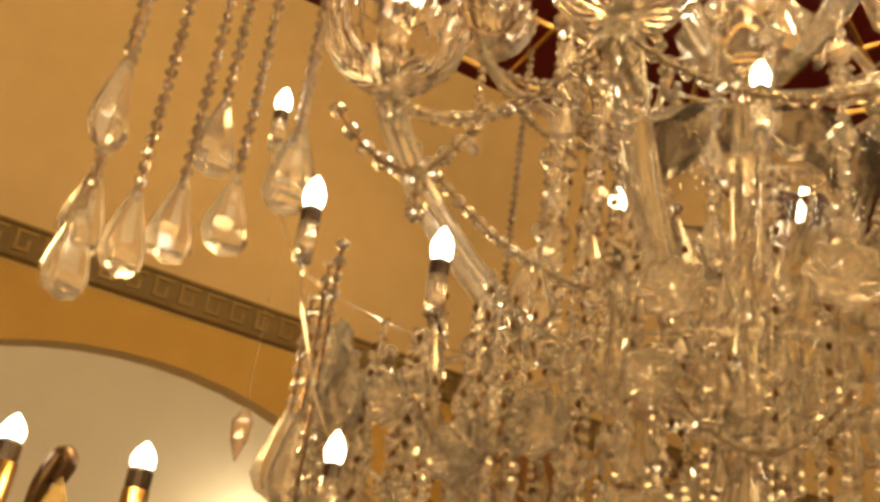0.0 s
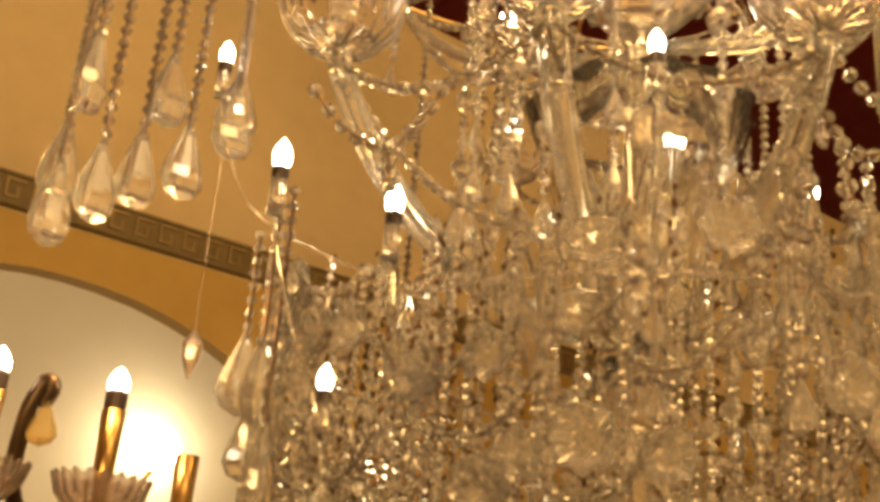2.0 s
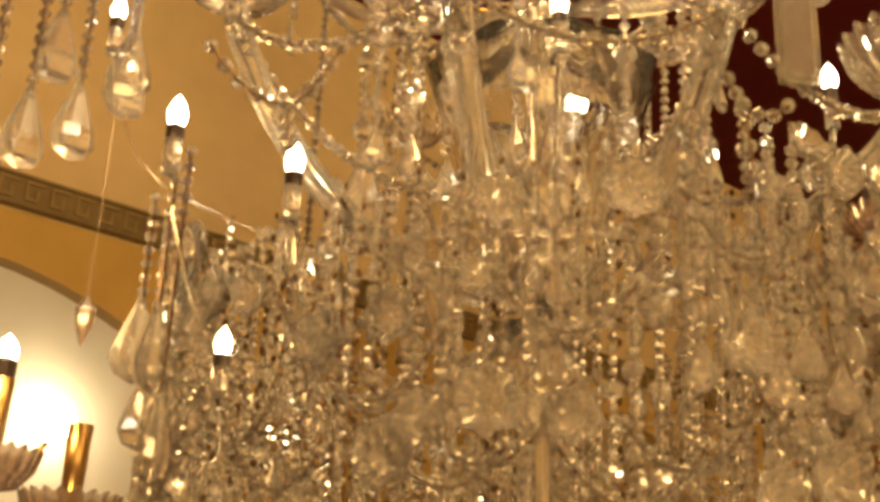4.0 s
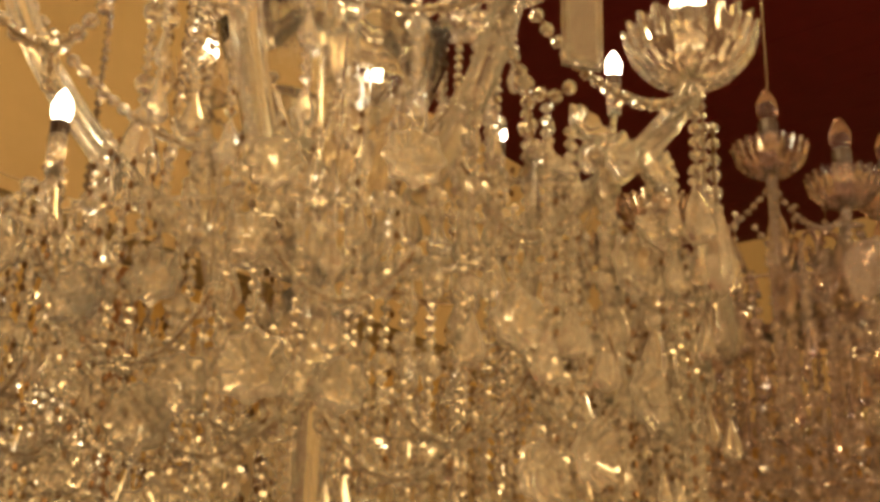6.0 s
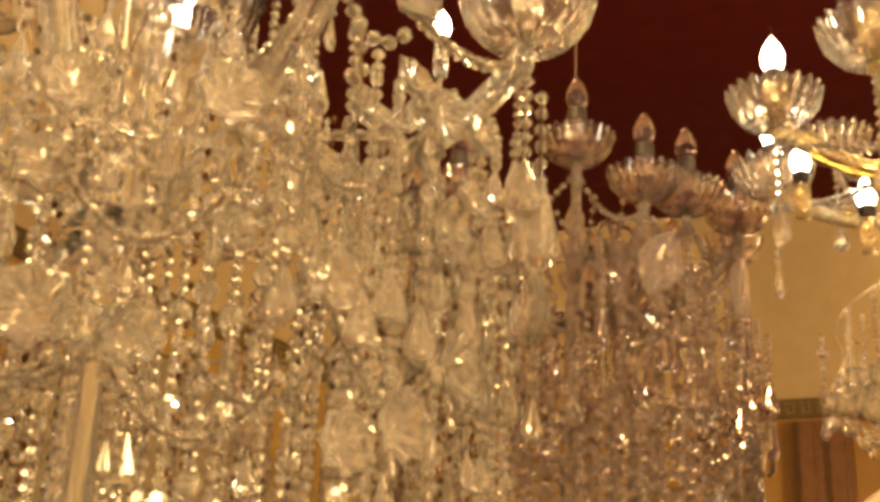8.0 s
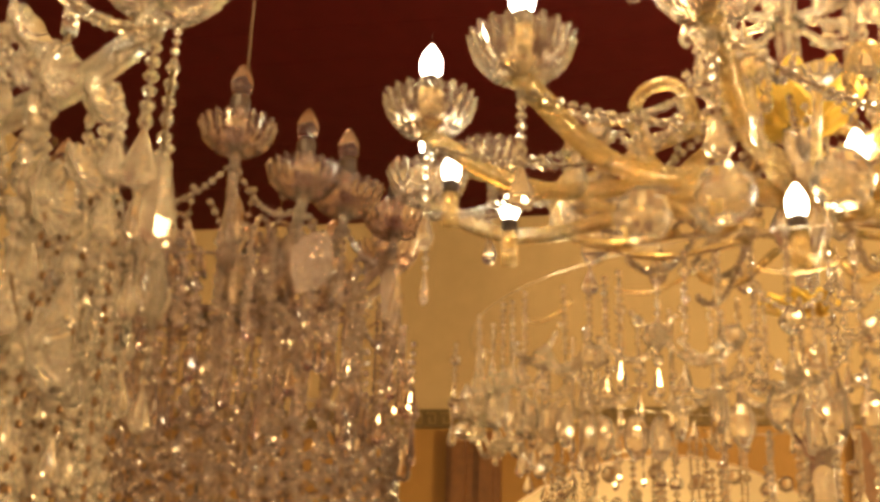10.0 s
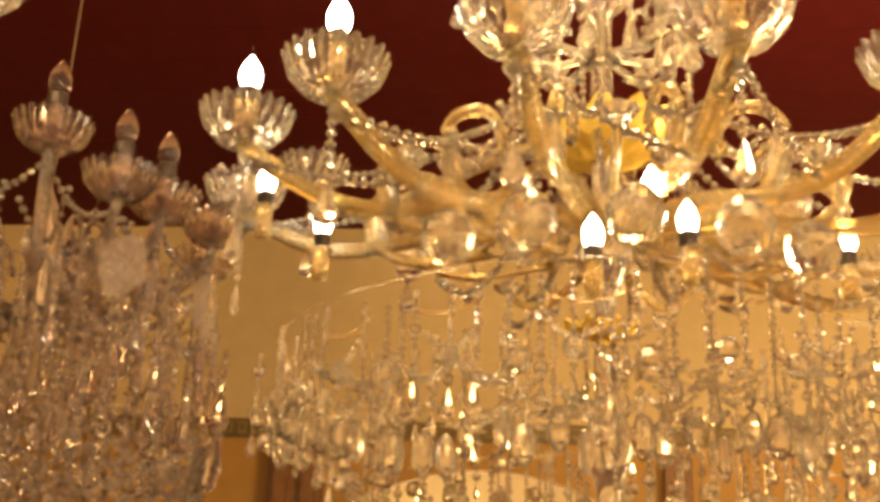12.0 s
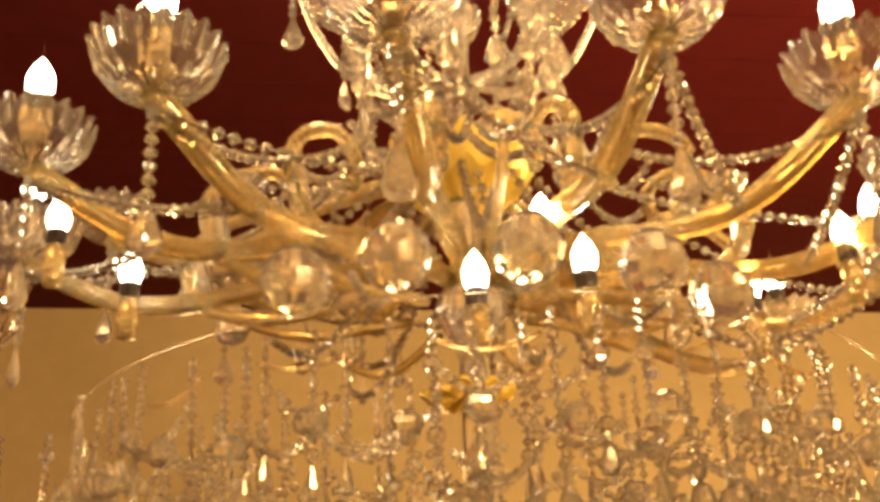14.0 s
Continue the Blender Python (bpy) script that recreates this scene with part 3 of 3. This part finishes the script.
for r, z in ((0.495, 2.065), (0.36, 1.87)):
    part("hoop", mesh("hoop", ring(r, 0.0006, 80, 1.5), M_CHAMPAGNE, True), gold, Matrix.Translation((0, 0, Z(z))), "thin clear hoop")


def scallop(a):
    """How far the outer curtain hangs below its hoop: wide scallops round the ring."""
    if 0 < a % 360 < 136:
        return 0.04
    into = min((a - 138) % 360, (-78 - a) % 360)
    return 0.055 + 0.105 * min(1.0, into / 42)


curtain(amber, gold, 0.495, Z(2.05), scallop, 84, (0, 1, 1, 2), 0.02, (-150, 50), size=0.62, spread=0.022)
curtain(amber, gold, 0.43, Z(2.01), 0.13, 56, (0, 1, 2), 0.03, size=0.55, spread=0.03)
curtain(amber, gold, 0.36, Z(2.02), 0.14, 36, (0, 1, 2), 0.03, size=0.55, spread=0.03)
curtain(amber, gold, 0.36, Z(1.87), 0.20, 60, (0, 1, 2), 0.05, size=0.62, spread=0.03)
curtain(amber, gold, 0.24, Z(1.86), 0.26, 30, (1, 2), 0.05, size=0.7, spread=0.03)
loose = []
for k in range(90):
    a, z = 140 + 140 * amber.rng.random(), Z(1.89 + 0.11 * amber.rng.random() ** 1.5)
    line, beads = garland(turn(a) @ Vector((0.49 + 0.03 * amber.rng.random(), 0, z)), turn(a + 8) @ Vector((0.50, 0, z + amber.rng.uniform(-0.02, 0.02))), 0.025, 0.010)
    loose += [moved(PIECES["bead"], at @ Matrix.Scale(0.6, 4)) for kind, at in beads]
tagged(part("beadwork", mesh("beadwork", join(loose), M_CHAMPAGNE), gold), "loose swags of small crystal beads", kind="stuff")
# thin festoon rods that dip between the arms, cut balls half-way down, ovals along the hem
festoon = mesh("festoon", tube([turn(12 * k / 16 - 6) @ Vector((0.475, 0, Z(2.02) + 0.014 * (k / 8 - 1) ** 2)) for k in range(17)], 0.0022, 6), M_AMBER, True)
for k in range(18):
    part("festoon", festoon, gold, turn(20 * k + 7), "gold glass festoon rod")
cut_ball = mesh("ball", lathe([(0.001, 0.015), (0.008, 0.0125), (0.013, 0.0075), (0.0152, 0.0), (0.013, -0.0075), (0.008, -0.0125), (0.001, -0.015)], 9), M_CHAMPAGNE)
for k in range(40):
    part("ball", cut_ball, gold, turn(9 * k + amber.rng.uniform(-1.5, 1.5)) @ Matrix.Translation((0.508, 0, Z(1.945 + 0.012 * (k % 2)))) @ turn(31 * k), "cut crystal ball")
oval = mesh("pendant", moved(lathe([(0.002, 0), (0.009, -0.005), (0.0135, -0.016), (0.0145, -0.026), (0.0125, -0.038), (0.007, -0.047), (0.002, -0.050)], 10), Matrix.Diagonal((1, 0.6, 1, 1))), M_CHAMPAGNE)
for k in range(63):
    a = 139 + 3.55 * k + amber.rng.uniform(-1, 1)
    part("pendant", oval, gold, turn(a) @ Matrix.Translation((0.497, 0, Z(1.995) - scallop(a) + 0.05 + (amber.rng.uniform(-0.02, 0.012) if a > 176 else 0))) @ turn(37 * k))
globe = mesh("globe", lathe([(0.002, 0.04), (0.02, 0.036), (0.034, 0.02), (0.04, 0.0), (0.034, -0.02), (0.02, -0.036), (0.002, -0.04)], 16), M_CHAMPAGNE)
for a in (-143.5, -167.0, 172.0, -118.0, -95.0):
    part("globe", globe, gold, turn(a) @ Matrix.Translation((0.34, 0, Z(2.18))), "faceted crystal globe")
for a, r, z in ((-138, 0.30, 2.25), (-129, 0.30, 2.205), (-153, 0.30, 2.18), (-78.8, 0.36, 2.235), (136, 0.44, 2.276), (138.5, 0.53, 2.327), (-84, 0.48, 2.267)):
    candle(amber, gold, turn(a) @ Vector((r, 0, Z(z) - 0.10)), a, True)

# ---- the unlit chandelier behind ----
dim = Kit(M_SMOKE, M_SMOKE, False, 8)
dim.tall, dim.links, dim.nibs = 1.4, True, False
back = hung("chandelier", CB, "unlit crystal chandelier, its glass tinted dark, hung with teardrop pendants")
stem(back, M_SMOKE, Z(1.75), [(Z(2.1), 0.03), (Z(2.4), 0.03)], 0.0016)
arm_ring(dim, back, [(-124, Z(2.43)), (-102.5, Z(2.37)), (-87, Z(2.36)), *[(a, Z(2.38)) for a in (-55, -20, 15, 50, 85, 120, 155, -165)]], 0.33, Z(2.24), 0.04, 0.008, False)
for r, z in ((0.30, 2.26), (0.34, 2.02), (0.34, 1.90)):
    part("hoop", mesh("hoop", ring(r, 0.003, 64), M_SMOKE, True), back, Matrix.Translation((0, 0, Z(z))), "smoky glass hoop")
curtain(dim, back, 0.33, Z(2.30), 0.26, 40, (0, 0, 1), 0.09, (-115, 55), size=0.85, spread=0.03)
curtain(dim, back, 0.34, Z(2.05), 0.17, 44, (0, 1, 3), 0.05, size=0.85)
curtain(dim, back, 0.24, Z(2.30), 0.36, 34, (0, 1, 3), 0.08, size=0.85, spread=0.03)
curtain(dim, back, 0.15, Z(2.27), 0.46, 18, (1, 3), 0.08)
netting(dim, back, [(0.345, Z(2.0 - 0.017 * j)) for j in range(14)], 30)
# long slanting bead ropes and broad flat leaves between the arms
for k in range(12):
    line, beads = garland(turn(30 * k - 10) @ Vector((0.33, 0, Z(2.34))), turn(30 * k + 22) @ Vector((0.36, 0, Z(2.12))), 0.03)
    dim.hang("garland", back, None, beads, line)
hanging = mesh("pear", pear(0.062, 0.036, 0.5), M_SMOKE_DISH)
for k in range(44):
    a, z = -205 + 180 / 43 * k, 1.98 + 0.20 * dim.rng.random()
    at = turn(a) @ Vector((0.355 + 0.02 * dim.rng.random(), 0, 0))
    line, beads = garland(at + Vector((0, 0, Z(z + 0.03 + 0.09 * dim.rng.random()))), at + Vector((0, 0, Z(z))), 0.0)
    dim.hang("strand", back, None, beads, line)
    part("pear", hanging, back, Matrix.Translation(at + Vector((0, 0, Z(z) + 0.002))) @ turn(dim.rng.uniform(0, 180)), "pear-shaped crystal")
broad = mesh("leaf", moved(lathe([(0.004, 0), (0.03, -0.03), (0.045, -0.065), (0.03, -0.10), (0.003, -0.13)], 4), Matrix.Diagonal((1, 0.16, 1, 1))), M_SMOKE)
for a in (-150, -96, -62, -20, 40, 100, 160):
    part("leaf", broad, back, turn(a) @ Matrix.Translation((0.35, 0, Z(2.315))) @ turn(84) @ Matrix.Rotation(0.35, 4, "Y"), "broad flat glass leaf")
# ---- the standing brass candelabra ----
stand = tagged(new("candelabra"), "brass standing candelabra with lit flame bulbs", "candelabra")
stand.location = (-0.27, 1.20, 0)
part("shaft", mesh("shaft", lathe([(0.001, 0), (0.17, 0), (0.17, 0.02), (0.05, 0.06), (0.02, 0.2), (0.03, 0.8), (0.018, 1.2), (0.04, 1.5), (0.02, 1.6), (0.045, 1.68), (0.01, 1.72), (0.001, 1.72)], 20), M_BRASS, True), stand)
brass = Kit(M_CRYSTAL, M_BRASS, True, 9)
tall = mesh("sleeve", lathe([(0.0, -0.045), (0.0105, -0.045), (0.0112, 0.0), (0.0135, 0.07), (0.0, 0.07)], 14), M_BRASS, True)
cup = mesh("dish", dish_shape(0.05), M_SMOKE)
for x, y, z, lit in ((-0.078, -0.166, 1.815, True), (0.042, -0.126, 1.812, True), (0.126, -0.107, 1.772, False)):
    part("arm", mesh("arm", tube(spline([(0, 0, 1.62), (0.5 * x, 0.5 * y, 1.63), (0.95 * x, 0.95 * y, z - 0.10), (x, y, z - 0.045)], 14), 0.007, 8), M_BRASS, True), stand)
    part("dish", cup, stand, Matrix.Translation((x, y, z - 0.045)))
    c = part("candle", tall, stand, Matrix.Translation((x, y, z + 0.005)))
    if lit:
        part("collar", brass.collar, c, Matrix.Translation((0, 0, 0.07)), "dark bulb collar")
        part("bulb", brass.flame, c, Matrix.Translation((0, 0, 0.088)) @ Matrix.Diagonal((0.85, 0.85, 0.66, 1)), "lit flame-shaped bulb")
scroll = tube(spline([(0, 0, 1.70), (-0.05, -0.11, 1.78), (-0.045, -0.15, 1.86), (-0.03, -0.155, 1.905), (-0.02, -0.155, 1.90), (-0.03, -0.15, 1.88)], 24), 0.009, 8)
part("scroll", mesh("scroll", scroll, M_IRON, True), stand, None, "dark bronzed scroll")
part("pendant", mesh("pendant", pear(0.05, 0.034, 0.5), M_AMBER), stand, Matrix.Translation((-0.022, -0.158, 1.885)), "amber glass drop")

# ---- the globe lamp on the wall of the room beyond ----
lamp_root = tagged(new("wall_lamp"), "lit frosted glass globe lamp on the pale wall", "wall lamp")
lamp_root.location = (-1.026, 4.943, 2.616)
part("globe", mesh("globe", lathe([(0.002, 0.10), (0.05, 0.088), (0.087, 0.05), (0.10, 0.0), (0.087, -0.05), (0.05, -0.088), (0.002, -0.10)], 20), M_BULB, True), lamp_root)
part("bracket", mesh("bracket", tube([(0, 0, -0.09), (-0.06, 0.10, -0.12), (-0.2, 0.34, -0.12), (-0.35, 0.60, -0.1)], 0.012, 8), M_BRASS, True), lamp_root)
